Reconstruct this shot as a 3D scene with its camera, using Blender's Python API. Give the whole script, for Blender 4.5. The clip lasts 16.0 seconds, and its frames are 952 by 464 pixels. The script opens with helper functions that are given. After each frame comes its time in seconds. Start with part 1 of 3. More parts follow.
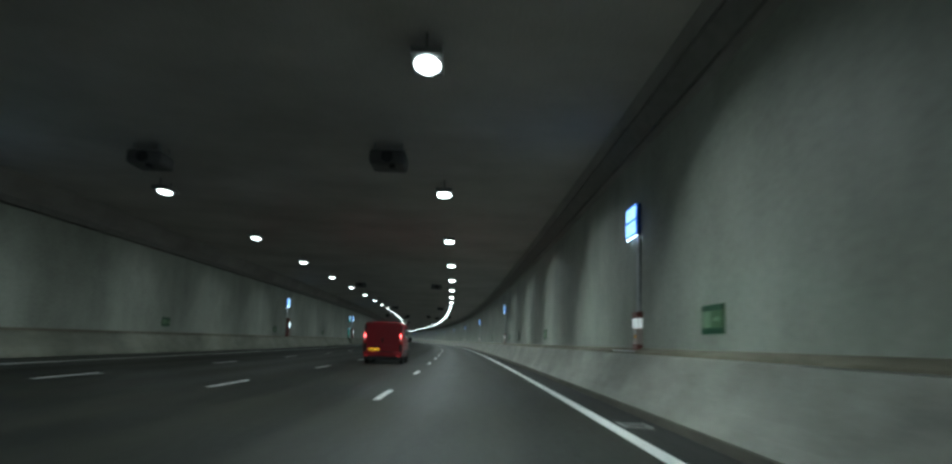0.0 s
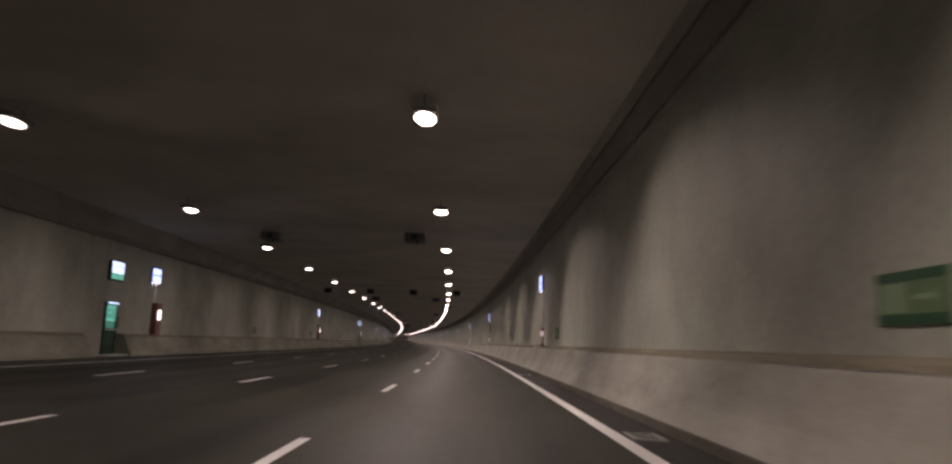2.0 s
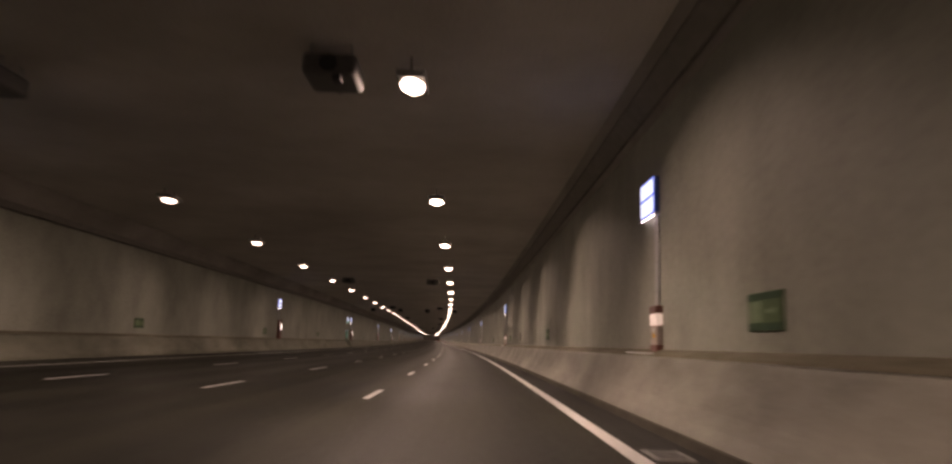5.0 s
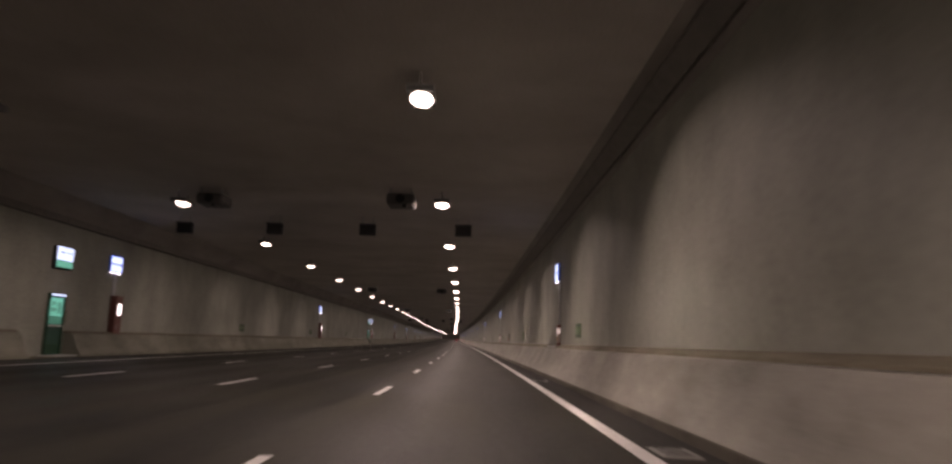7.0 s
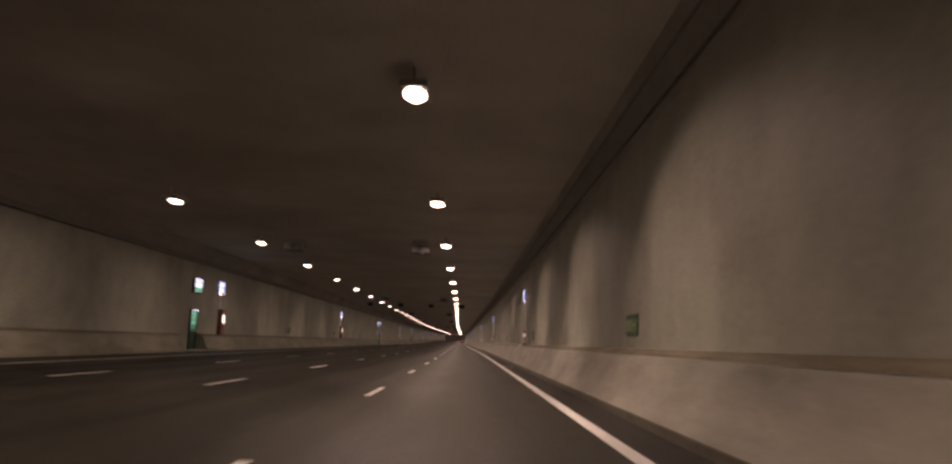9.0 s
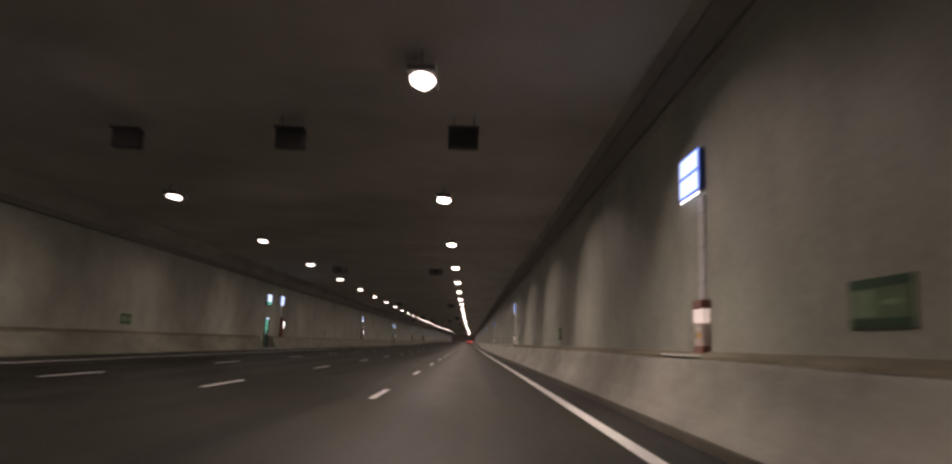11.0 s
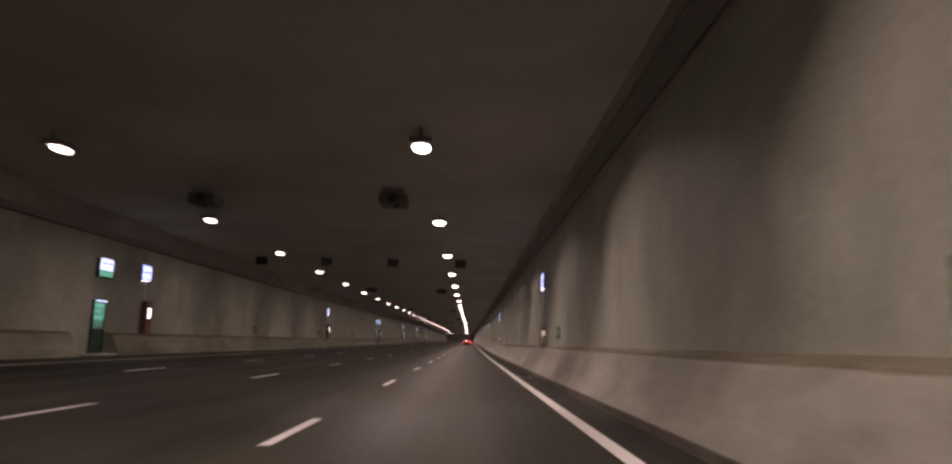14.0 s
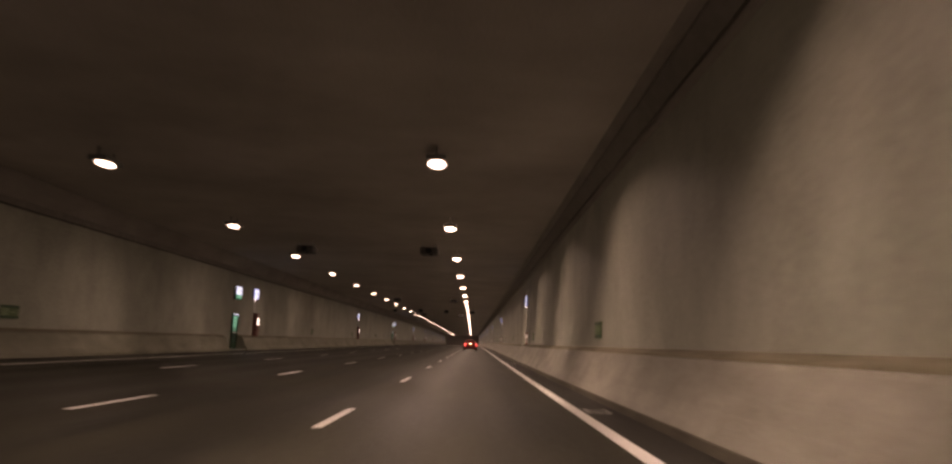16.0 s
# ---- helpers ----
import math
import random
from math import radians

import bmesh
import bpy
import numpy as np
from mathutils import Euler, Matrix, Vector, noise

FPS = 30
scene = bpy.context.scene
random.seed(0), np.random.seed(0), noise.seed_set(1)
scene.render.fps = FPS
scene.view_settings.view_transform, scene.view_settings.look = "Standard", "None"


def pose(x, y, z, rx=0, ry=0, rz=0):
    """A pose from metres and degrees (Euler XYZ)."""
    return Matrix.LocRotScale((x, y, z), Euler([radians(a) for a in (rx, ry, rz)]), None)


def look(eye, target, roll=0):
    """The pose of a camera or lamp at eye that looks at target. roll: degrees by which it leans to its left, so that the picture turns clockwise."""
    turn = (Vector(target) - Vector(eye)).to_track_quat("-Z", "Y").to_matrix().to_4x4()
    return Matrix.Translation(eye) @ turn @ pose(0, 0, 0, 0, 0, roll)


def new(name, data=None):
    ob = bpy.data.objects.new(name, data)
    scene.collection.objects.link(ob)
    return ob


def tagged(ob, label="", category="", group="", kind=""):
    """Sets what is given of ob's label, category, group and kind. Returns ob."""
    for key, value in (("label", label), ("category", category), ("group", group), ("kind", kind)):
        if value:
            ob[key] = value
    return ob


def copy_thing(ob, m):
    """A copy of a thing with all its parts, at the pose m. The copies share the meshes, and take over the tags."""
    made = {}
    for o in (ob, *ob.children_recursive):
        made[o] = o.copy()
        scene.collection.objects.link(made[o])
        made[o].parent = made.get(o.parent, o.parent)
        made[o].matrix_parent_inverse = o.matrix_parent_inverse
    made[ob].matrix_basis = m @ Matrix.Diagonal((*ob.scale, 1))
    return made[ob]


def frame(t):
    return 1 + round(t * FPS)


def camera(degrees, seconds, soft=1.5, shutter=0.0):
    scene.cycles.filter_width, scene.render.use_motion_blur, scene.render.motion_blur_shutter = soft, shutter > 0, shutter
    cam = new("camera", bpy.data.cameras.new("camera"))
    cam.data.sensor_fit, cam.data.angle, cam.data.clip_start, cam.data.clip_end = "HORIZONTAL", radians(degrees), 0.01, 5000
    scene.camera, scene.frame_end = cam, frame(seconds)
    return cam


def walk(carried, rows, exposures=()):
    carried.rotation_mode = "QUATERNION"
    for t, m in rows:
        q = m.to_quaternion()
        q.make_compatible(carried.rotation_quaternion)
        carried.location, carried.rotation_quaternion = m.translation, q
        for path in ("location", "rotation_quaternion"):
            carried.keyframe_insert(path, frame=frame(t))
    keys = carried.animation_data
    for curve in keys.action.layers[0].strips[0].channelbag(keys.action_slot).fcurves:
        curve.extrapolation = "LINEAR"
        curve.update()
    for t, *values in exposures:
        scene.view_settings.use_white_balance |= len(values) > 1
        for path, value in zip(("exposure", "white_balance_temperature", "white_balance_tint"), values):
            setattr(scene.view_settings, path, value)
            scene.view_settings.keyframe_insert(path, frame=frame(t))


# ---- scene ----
cam = camera(68.15, 16.0, soft=2.6, shutter=0.16)
# seconds, place, yaw, pitch, roll
ROWS = [
    (0.0, -0.187, -11.178, 1.079, -0.574, 8.911, 1.985),
    (0.5, -0.247, 6.060, 1.080, -0.216, 8.988, 2.321),
    (1.0, -0.243, 23.935, 1.078, 0.133, 8.973, 1.993),
    (1.5, -0.444, 41.678, 1.081, 0.502, 9.055, 2.004),
    (2.0, -0.679, 59.549, 1.092, 0.976, 9.045, 1.682),
    (2.5, -1.110, 77.100, 1.107, 1.518, 9.035, 1.970),
    (3.0, -1.632, 94.943, 1.122, 2.078, 9.035, 1.860),
    (3.5, -2.373, 112.551, 1.137, 2.583, 9.075, 2.136),
    (4.0, -3.293, 130.413, 1.154, 2.933, 9.108, 1.851),
    (4.5, -4.393, 148.343, 1.172, 3.486, 9.105, 1.796),
    (5.0, -5.623, 166.279, 1.192, 3.962, 9.103, 1.740),
    (5.5, -6.975, 184.260, 1.215, 4.449, 9.101, 1.684),
    (6.0, -8.464, 202.326, 1.240, 4.969, 9.098, 1.629),
    (6.5, -10.099, 220.516, 1.266, 5.482, 9.096, 1.573),
    (7.0, -11.941, 238.733, 1.295, 5.719, 9.014, 1.730),
    (7.5, -13.902, 256.757, 1.327, 5.791, 9.076, 1.904),
    (8.0, -15.848, 275.232, 1.363, 5.960, 9.105, 1.734),
    (8.5, -17.892, 293.427, 1.405, 6.071, 9.160, 1.709),
    (9.0, -19.974, 312.072, 1.455, 6.271, 9.153, 1.985),
    (9.5, -22.192, 330.628, 1.515, 6.472, 9.180, 2.027),
    (10.0, -24.419, 349.006, 1.584, 6.652, 9.205, 2.068),
    (10.5, -26.667, 367.339, 1.661, 6.826, 9.224, 2.110),
    (11.0, -28.961, 385.759, 1.743, 7.056, 9.219, 2.151),
    (11.5, -31.338, 404.397, 1.821, 7.340, 9.191, 2.193),
    (12.0, -33.765, 423.172, 1.892, 7.107, 8.969, 1.930),
    (12.5, -36.140, 441.541, 1.961, 6.957, 9.111, 1.791),
    (13.0, -38.432, 459.954, 2.032, 6.858, 9.135, 1.858),
    (13.5, -40.685, 477.994, 2.105, 6.810, 9.196, 1.671),
    (14.0, -42.905, 496.048, 2.180, 6.841, 9.278, 1.802),
    (14.5, -45.178, 513.742, 2.261, 6.884, 9.304, 2.048),
    (15.0, -47.438, 531.859, 2.356, 6.959, 9.188, 1.715),
    (15.5, -49.750, 549.502, 2.465, 7.082, 9.646, 1.773),
    (16.0, -52.056, 567.464, 2.596, 7.164, 9.480, 1.958),
]


def along(yaw, pitch):
    a, b = radians(yaw), radians(pitch)
    return Vector((-math.sin(a) * math.cos(b), math.cos(a) * math.cos(b), math.sin(b)))


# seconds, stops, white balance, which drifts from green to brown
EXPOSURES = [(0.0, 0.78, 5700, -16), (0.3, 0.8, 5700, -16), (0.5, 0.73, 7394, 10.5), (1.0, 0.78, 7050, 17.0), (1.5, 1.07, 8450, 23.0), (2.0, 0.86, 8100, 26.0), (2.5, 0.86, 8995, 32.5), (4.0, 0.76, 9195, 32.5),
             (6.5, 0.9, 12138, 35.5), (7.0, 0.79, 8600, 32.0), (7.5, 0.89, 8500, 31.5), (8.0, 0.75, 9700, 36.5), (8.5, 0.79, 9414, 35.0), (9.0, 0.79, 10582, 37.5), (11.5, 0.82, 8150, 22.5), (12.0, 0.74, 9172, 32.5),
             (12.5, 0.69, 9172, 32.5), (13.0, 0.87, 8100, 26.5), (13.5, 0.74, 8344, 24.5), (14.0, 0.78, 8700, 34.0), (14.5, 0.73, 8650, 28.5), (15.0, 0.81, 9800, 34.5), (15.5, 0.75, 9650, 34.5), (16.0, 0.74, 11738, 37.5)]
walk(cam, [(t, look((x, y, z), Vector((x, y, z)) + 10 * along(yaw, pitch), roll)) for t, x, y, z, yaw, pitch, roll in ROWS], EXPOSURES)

# ---- light: the tunnel has its lamps alone ----
LAMP, LAMP_FAR, SIGN_GLOW = 8.0, 4.5, 1.05
# watts, tilt to the side, tilt against the traffic and spread of the beams to the right and to the left
BEAMS, BEAMS_FAR = ((52.0, 27, 16, 106), (96.0, 18, -4, 158)), ((11.0, 28, -4, 156), (7.8, 38, 10, 88))
world = bpy.data.worlds.new("world")
world.use_nodes = True
world.node_tree.nodes["Background"].inputs["Color"].default_value = (0.02, 0.02, 0.022, 1)
world.node_tree.nodes["Background"].inputs["Strength"].default_value = 0.05
scene.world = world

# ---- the tunnel's centre line: bend and rise (per 1000 m) every 40 m ----
BEND = [0.483, 0.411, 0.339, 0.464, 0.543, 0.351, 0.419, 0.355, 0.211, 0.101, 0.067, 0.196, -0.024, -0.053, -0.032, -0.035, -0.068, 0.033, 0.067, 0.000, 0.000, 0.000, 0.000, 0.000, 0.000, 0.000]
RISE = [-0.066, -0.017, 0.031, -0.002, 0.004, 0.008, 0.005, 0.008, 0.016, 0.031, 0.025, -0.029, 0.010, 0.005, 0.040, 0.068, 0.043, 0.025, -0.036, -0.060, -0.010, -0.010, -0.010, -0.010, -0.010, -0.010]
NODES = np.arange(-40, 961, 40.0)
GRID = np.arange(-60, 1000, 2.0)


def summed(values):
    total = np.cumsum(values) * 2.0
    return total - np.interp(0, GRID, total)


HEAD = summed(np.interp(GRID, NODES, np.array(BEND) / 1000))
CX, CY = summed(-np.sin(HEAD)), summed(np.cos(HEAD))
SLOPE = summed(np.interp(GRID, NODES, np.array(RISE) / 1000))
CZ = summed(SLOPE)
START, END, BED = -56.0, 980.0, -0.04


def place(s, x, z):
    a = np.interp(s, GRID, HEAD)
    return Vector((np.interp(s, GRID, CX) + x * math.cos(a), np.interp(s, GRID, CY) + x * math.sin(a), np.interp(s, GRID, CZ) + z))


def at(s, x, z, turn=0.0, lean=True):
    """The pose at station s: y along the tunnel, x to its right."""
    a, b = np.interp(s, GRID, HEAD), np.interp(s, GRID, SLOPE)
    return Matrix.Translation(place(s, x, z)) @ pose(0, 0, 0, math.degrees(math.atan(b)) if lean else 0, 0, math.degrees(a)) @ pose(0, 0, 0, 0, 0, turn)


def fall(x):
    """Height of the carriageway, which falls to its right edge."""
    return BED - 0.011 * (x + 1.8) if x < -1.8 else BED


# ---- materials ----
def material(name):
    m = bpy.data.materials.new(name)
    m.use_nodes = True
    return m, m.node_tree.nodes, m.node_tree.links, m.node_tree.nodes["Principled BSDF"]


def surface(name, dark, light, rough=0.8, scale=6.0, stretch=(1, 1, 1), stains=0.5, bump=0.15, metal=0.0, uv=False, fine=60.0, coat=0.0):
    """A worn surface: broad stains and fine grain between two colours, with relief."""
    m, n, l, b = material(name)
    co = n.new("ShaderNodeTexCoord")
    mp = n.new("ShaderNodeMapping")
    mp.inputs["Scale"].default_value = stretch
    l.new(co.outputs["UV" if uv else "Object"], mp.inputs["Vector"])
    big, small = n.new("ShaderNodeTexNoise"), n.new("ShaderNodeTexNoise")
    big.inputs["Scale"].default_value, big.inputs["Detail"].default_value, big.inputs["Roughness"].default_value = scale, 6, 0.62
    small.inputs["Scale"].default_value, small.inputs["Detail"].default_value = fine, 3
    l.new(mp.outputs["Vector"], big.inputs["Vector"])
    l.new(co.outputs["UV" if uv else "Object"], small.inputs["Vector"])
    mix = n.new("ShaderNodeMix")
    mix.data_type = "FLOAT"
    mix.inputs["Factor"].default_value = 1 - stains
    l.new(big.outputs["Fac"], mix.inputs["A"])
    l.new(small.outputs["Fac"], mix.inputs["B"])
    ramp = n.new("ShaderNodeValToRGB")
    ramp.color_ramp.elements[0].position, ramp.color_ramp.elements[1].position = 0.32, 0.68
    ramp.color_ramp.elements[0].color, ramp.color_ramp.elements[1].color = (*dark, 1), (*light, 1)
    l.new(mix.outputs["Result"], ramp.inputs["Fac"])
    l.new(ramp.outputs["Color"], b.inputs["Base Color"])
    b.inputs["Roughness"].default_value, b.inputs["Metallic"].default_value = rough, metal
    b.inputs["Coat Weight"].default_value = coat
    bp = n.new("ShaderNodeBump")
    bp.inputs["Strength"].default_value, bp.inputs["Distance"].default_value = bump, 0.01
    l.new(small.outputs["Fac"], bp.inputs["Height"])
    l.new(bp.outputs["Normal"], b.inputs["Normal"])
    return m


def glow(name, colour, strength):
    m, n, l, b = material(name)
    b.inputs["Base Color"].default_value = (*colour, 1)
    b.inputs["Emission Color"].default_value = (*colour, 1)
    b.inputs["Emission Strength"].default_value = strength
    b.inputs["Roughness"].default_value = 0.4
    return m


GUTTER = surface("gutter_concrete", (0.007, 0.0066, 0.0055), (0.024, 0.022, 0.018), 0.8, 0.8, (0.3, 2, 1), 0.5, 0.3, uv=True, fine=25)
def worn_asphalt():
    """Asphalt with polished wheel tracks, wandering along each lane, and coarse grit."""
    m, n, l, b = material("asphalt")
    co, sep = n.new("ShaderNodeTexCoord"), n.new("ShaderNodeSeparateXYZ")
    l.new(co.outputs["UV"], sep.inputs["Vector"])

    def speckle(scale, stretch, detail, rough=0.6):
        mp, t = n.new("ShaderNodeMapping"), n.new("ShaderNodeTexNoise")
        mp.inputs["Scale"].default_value = stretch
        t.inputs["Scale"].default_value, t.inputs["Detail"].default_value, t.inputs["Roughness"].default_value = scale, detail, rough
        l.new(co.outputs["UV"], mp.inputs["Vector"])
        l.new(mp.outputs["Vector"], t.inputs["Vector"])
        return t.outputs["Fac"]

    def calc(op, a, c):
        q = n.new("ShaderNodeMath")
        q.operation = op
        for i, v in enumerate((a, c)):
            if isinstance(v, (int, float)):
                q.inputs[i].default_value = v
            else:
                l.new(v, q.inputs[i])
        return q.outputs[0]

    broad, streak, grit = speckle(0.5, (0.35, 1, 1), 5), speckle(2.2, (0.06, 1, 1), 4), speckle(9.0, (0.6, 1, 1), 6, 0.75)
    wander = calc("MULTIPLY", calc("SUBTRACT", broad, 0.5), 1.6)
    track = calc("COSINE", calc("ADD", calc("MULTIPLY", calc("SUBTRACT", sep.outputs["Y"], 2.92), 2 * math.pi / 1.8), wander), 0.0)
    tone = calc("ADD", calc("MULTIPLY", broad, 0.30), calc("ADD", calc("MULTIPLY", streak, 0.30), calc("MULTIPLY", grit, 0.40)))
    tone = calc("ADD", tone, calc("MULTIPLY", track, -0.035))
    ramp = n.new("ShaderNodeValToRGB")
    ramp.color_ramp.elements[0].position, ramp.color_ramp.elements[1].position = 0.395, 0.625
    ramp.color_ramp.elements[0].color, ramp.color_ramp.elements[1].color = (0.007, 0.0070, 0.0046, 1), (0.034, 0.0325, 0.0215, 1)
    l.new(tone, ramp.inputs["Fac"])
    l.new(ramp.outputs["Color"], b.inputs["Base Color"])
    l.new(calc("ADD", calc("MULTIPLY", track, -0.05), calc("ADD", calc("MULTIPLY", grit, 0.3), 0.44)), b.inputs["Roughness"])
    bp = n.new("ShaderNodeBump")
    b.inputs["Specular IOR Level"].default_value = 0.38
    bp.inputs["Strength"].default_value, bp.inputs["Distance"].default_value = 0.5, 0.012
    l.new(grit, bp.inputs["Height"])
    l.new(bp.outputs["Normal"], b.inputs["Normal"])
    return m


ASPHALT = worn_asphalt()
WALL = surface("wall_concrete", (0.21, 0.218, 0.185), (0.42, 0.434, 0.376), 0.55, 0.7, (0.6, 0.45, 1), 0.74, 0.14, uv=True, fine=9)
CEILING = surface("ceiling_board", (0.44, 0.405, 0.39), (0.70, 0.65, 0.63), 0.9, 0.4, (0.6, 0.5, 1), 0.7, 0.3, uv=True, fine=18)
BARRIER = surface("barrier_concrete", (0.15, 0.145, 0.125), (0.345, 0.333, 0.295), 0.65, 0.8, (0.5, 1.2, 1), 0.8, 0.2, uv=True, fine=20)
# Same grain as the right barrier, a little darker throughout.
BARRIER_FAR = surface("darker_barrier_concrete", (0.135, 0.134, 0.108), (0.30, 0.298, 0.245), 0.75, 0.8, (0.5, 1.2, 1), 0.8, 0.2, uv=True, fine=20)
# Concrete of the ceiling corners, with the shade there put into its colour.
CORNER_SHADE = surface("shaded_corner_concrete", (0.21, 0.195, 0.18), (0.42, 0.39, 0.365), 0.9, 0.5, (0.5, 1, 1), 0.7, 0.2, uv=True, fine=18)
KERB = surface("dirty_kerb", (0.05, 0.045, 0.036), (0.12, 0.108, 0.085), 0.85, 1.2, (0.6, 2, 1), 0.7, 0.2, uv=True, fine=20)
COPING = surface("dirty_coping", (0.11, 0.097, 0.066), (0.24, 0.215, 0.16), 0.85, 1.1, (0.5, 2.5, 1), 0.8, 0.3, uv=True, fine=20)
PAINT = surface("road_paint", (0.74, 0.74, 0.73), (0.92, 0.92, 0.91), 0.6, 5.0, (1, 1, 1), 0.5, 0.2, fine=40)
HOUSING = surface("grey_housing", (0.15, 0.15, 0.155), (0.24, 0.24, 0.245), 0.5, 4.0, metal=0.4, bump=0.05)
TRAY = surface("cable_tray_steel", (0.15, 0.14, 0.13), (0.26, 0.245, 0.23), 0.8, 4.0, metal=0.0, bump=0.05)
FANGREY = surface("grey_fan_casing", (0.09, 0.087, 0.09), (0.15, 0.146, 0.148), 0.6, 4.0, bump=0.05)
DARK = surface("dark_casing", (0.020, 0.020, 0.023), (0.042, 0.042, 0.045), 0.6, 4.0, bump=0.05)
GALV = surface("galvanised_steel", (0.30, 0.31, 0.32), (0.48, 0.49, 0.50), 0.45, 9.0, metal=0.8, bump=0.05)
BLUE = surface("blue_enamel", (0.02, 0.07, 0.30), (0.03, 0.10, 0.40), 0.35, 5.0, bump=0.02)
REDBOX = surface("red_enamel", (0.17, 0.062, 0.055), (0.23, 0.092, 0.08), 0.4, 5.0, bump=0.03)
SIGNGREEN = surface("faded_green_board", (0.07, 0.13, 0.06), (0.11, 0.18, 0.09), 0.5, 5.0, bump=0.03)
# Duct colour made paler, with the light falling from the sign in it.
DUCT_SPILL = surface("duct_with_sign_light", (0.40, 0.41, 0.42), (0.54, 0.55, 0.56), 0.5, 5.0, bump=0.03)
CASE = surface("warm_grey_case", (0.50, 0.42, 0.40), (0.62, 0.53, 0.50), 0.5, 5.0, bump=0.03)
GREEN = surface("green_enamel", (0.016, 0.070, 0.055), (0.026, 0.105, 0.080), 0.45, 5.0, bump=0.03)
GREENDARK = surface("dark_green_enamel", (0.006, 0.045, 0.020), (0.010, 0.075, 0.034), 0.45, 5.0, bump=0.03)
WHITE = surface("white_enamel", (0.60, 0.61, 0.60), (0.76, 0.77, 0.76), 0.45, 5.0, bump=0.03)
GREY = surface("grey_cabinet_paint", (0.15, 0.15, 0.134), (0.26, 0.26, 0.236), 0.5, 5.0, bump=0.05)
DRAIN = surface("worn_drain_frame", (0.22, 0.216, 0.21), (0.40, 0.39, 0.38), 0.6, 9.0)
VANRED = surface("red_car_paint", (0.29, 0.009, 0.021), (0.35, 0.012, 0.026), 0.34, 3.0, bump=0.01, coat=0.6)
CARRED = surface("dark_red_car_paint", (0.10, 0.008, 0.010), (0.14, 0.012, 0.014), 0.3, 3.0, bump=0.01, coat=0.6)
PLASTIC = surface("black_plastic", (0.012, 0.012, 0.012), (0.030, 0.030, 0.030), 0.6, 8.0, bump=0.1)
RUBBER = surface("tyre_rubber", (0.010, 0.010, 0.010), (0.022, 0.022, 0.022), 0.85, 20.0, bump=0.2)
RIM = surface("steel_rim", (0.25, 0.25, 0.26), (0.40, 0.40, 0.41), 0.4, 10.0, metal=0.8)
GLASS = surface("tinted_glass", (0.006, 0.007, 0.008), (0.010, 0.011, 0.012), 0.06, 2.0, bump=0.0)
PLATE = surface("yellow_plate", (0.70, 0.36, 0.01), (0.85, 0.46, 0.02), 0.4, 10.0, bump=0.02)
BLACK = surface("black_print", (0.010, 0.010, 0.010), (0.018, 0.018, 0.018), 0.6, 10.0, bump=0.0)
DIFFUSER = glow("lamp_diffuser", (1.0, 0.975, 1.0), LAMP)
DIFFUSER_FAR = glow("dim_lamp_diffuser", (1.0, 0.975, 1.0), LAMP_FAR)
SIGN_WHITE = glow("lit_white_panel", (0.42, 0.62, 1.0), SIGN_GLOW)
SIGN_BLUE = glow("lit_blue_edge", (0.05, 0.16, 0.80), 0.8)
SIGN_GREEN = glow("lit_green_panel", (0.08, 0.50, 0.43), 0.44)
PANEL_GREEN = glow("dim_green_panel", (0.06, 0.36, 0.29), 0.16)
PANEL_WHITE = glow("lit_cabinet_panel", (0.86, 0.90, 1.0), 1.5)
PANEL_DIM = glow("dim_cabinet_panel", (0.85, 0.80, 0.82), 0.26)
RAIL = glow("lit_sign_tube", (0.70, 0.80, 1.0), 6.0)
PRINT_BLUE = glow("lit_blue_print", (0.30, 0.50, 0.95), 0.9)
PALEGREEN = surface("pale_green_print", (0.16, 0.25, 0.15), (0.23, 0.33, 0.21), 0.5, 5.0, bump=0.02)
TAIL = glow("tail_lamp_lit", (1.0, 0.12, 0.13), 5.0)
# No lamp: the light a reflector throws back is put in as emission.
REFLECTOR = glow("glowing_red_reflector", (0.8, 0.05, 0.06), 0.35)
TAILDIM = glow("tail_lens", (0.45, 0.01, 0.01), 0.10)
PLATE_LAMP = glow("plate_lamp", (1.0, 0.85, 0.6), 26.0)


# ---- building helpers ----
def part(name, bm, mat, parent=None, label=""):
    me = bpy.data.meshes.new(name)
    bmesh.ops.recalc_face_normals(bm, faces=bm.faces)
    bm.to_mesh(me)
    bm.free()
    me.materials.append(mat)
    ob = new(name, me)
    if parent:
        ob.parent = parent
    if label:
        ob["label"] = label
    return ob


def thing(name, m, label, category, group="", kind=""):
    ob = new(name)
    ob.empty_display_size = 0.2
    ob.matrix_basis = m
    return tagged(ob, label, category, group, kind)


def box(x0, x1, y0, y1, z0, z1, bevel=0.0, bm=None, segments=2):
    own = bmesh.new()
    bmesh.ops.create_cube(own, size=1.0)
    for v in own.verts:
        v.co = Vector((x0 + (v.co.x + 0.5) * (x1 - x0), y0 + (v.co.y + 0.5) * (y1 - y0), z0 + (v.co.z + 0.5) * (z1 - z0)))
    if bevel:
        bmesh.ops.bevel(own, geom=own.edges[:], offset=bevel, segments=segments, affect="EDGES", profile=0.5)
    if bm is None:
        return own
    me = bpy.data.meshes.new("joined")
    own.to_mesh(me)
    own.free()
    bm.from_mesh(me)
    bpy.data.meshes.remove(me)
    return bm


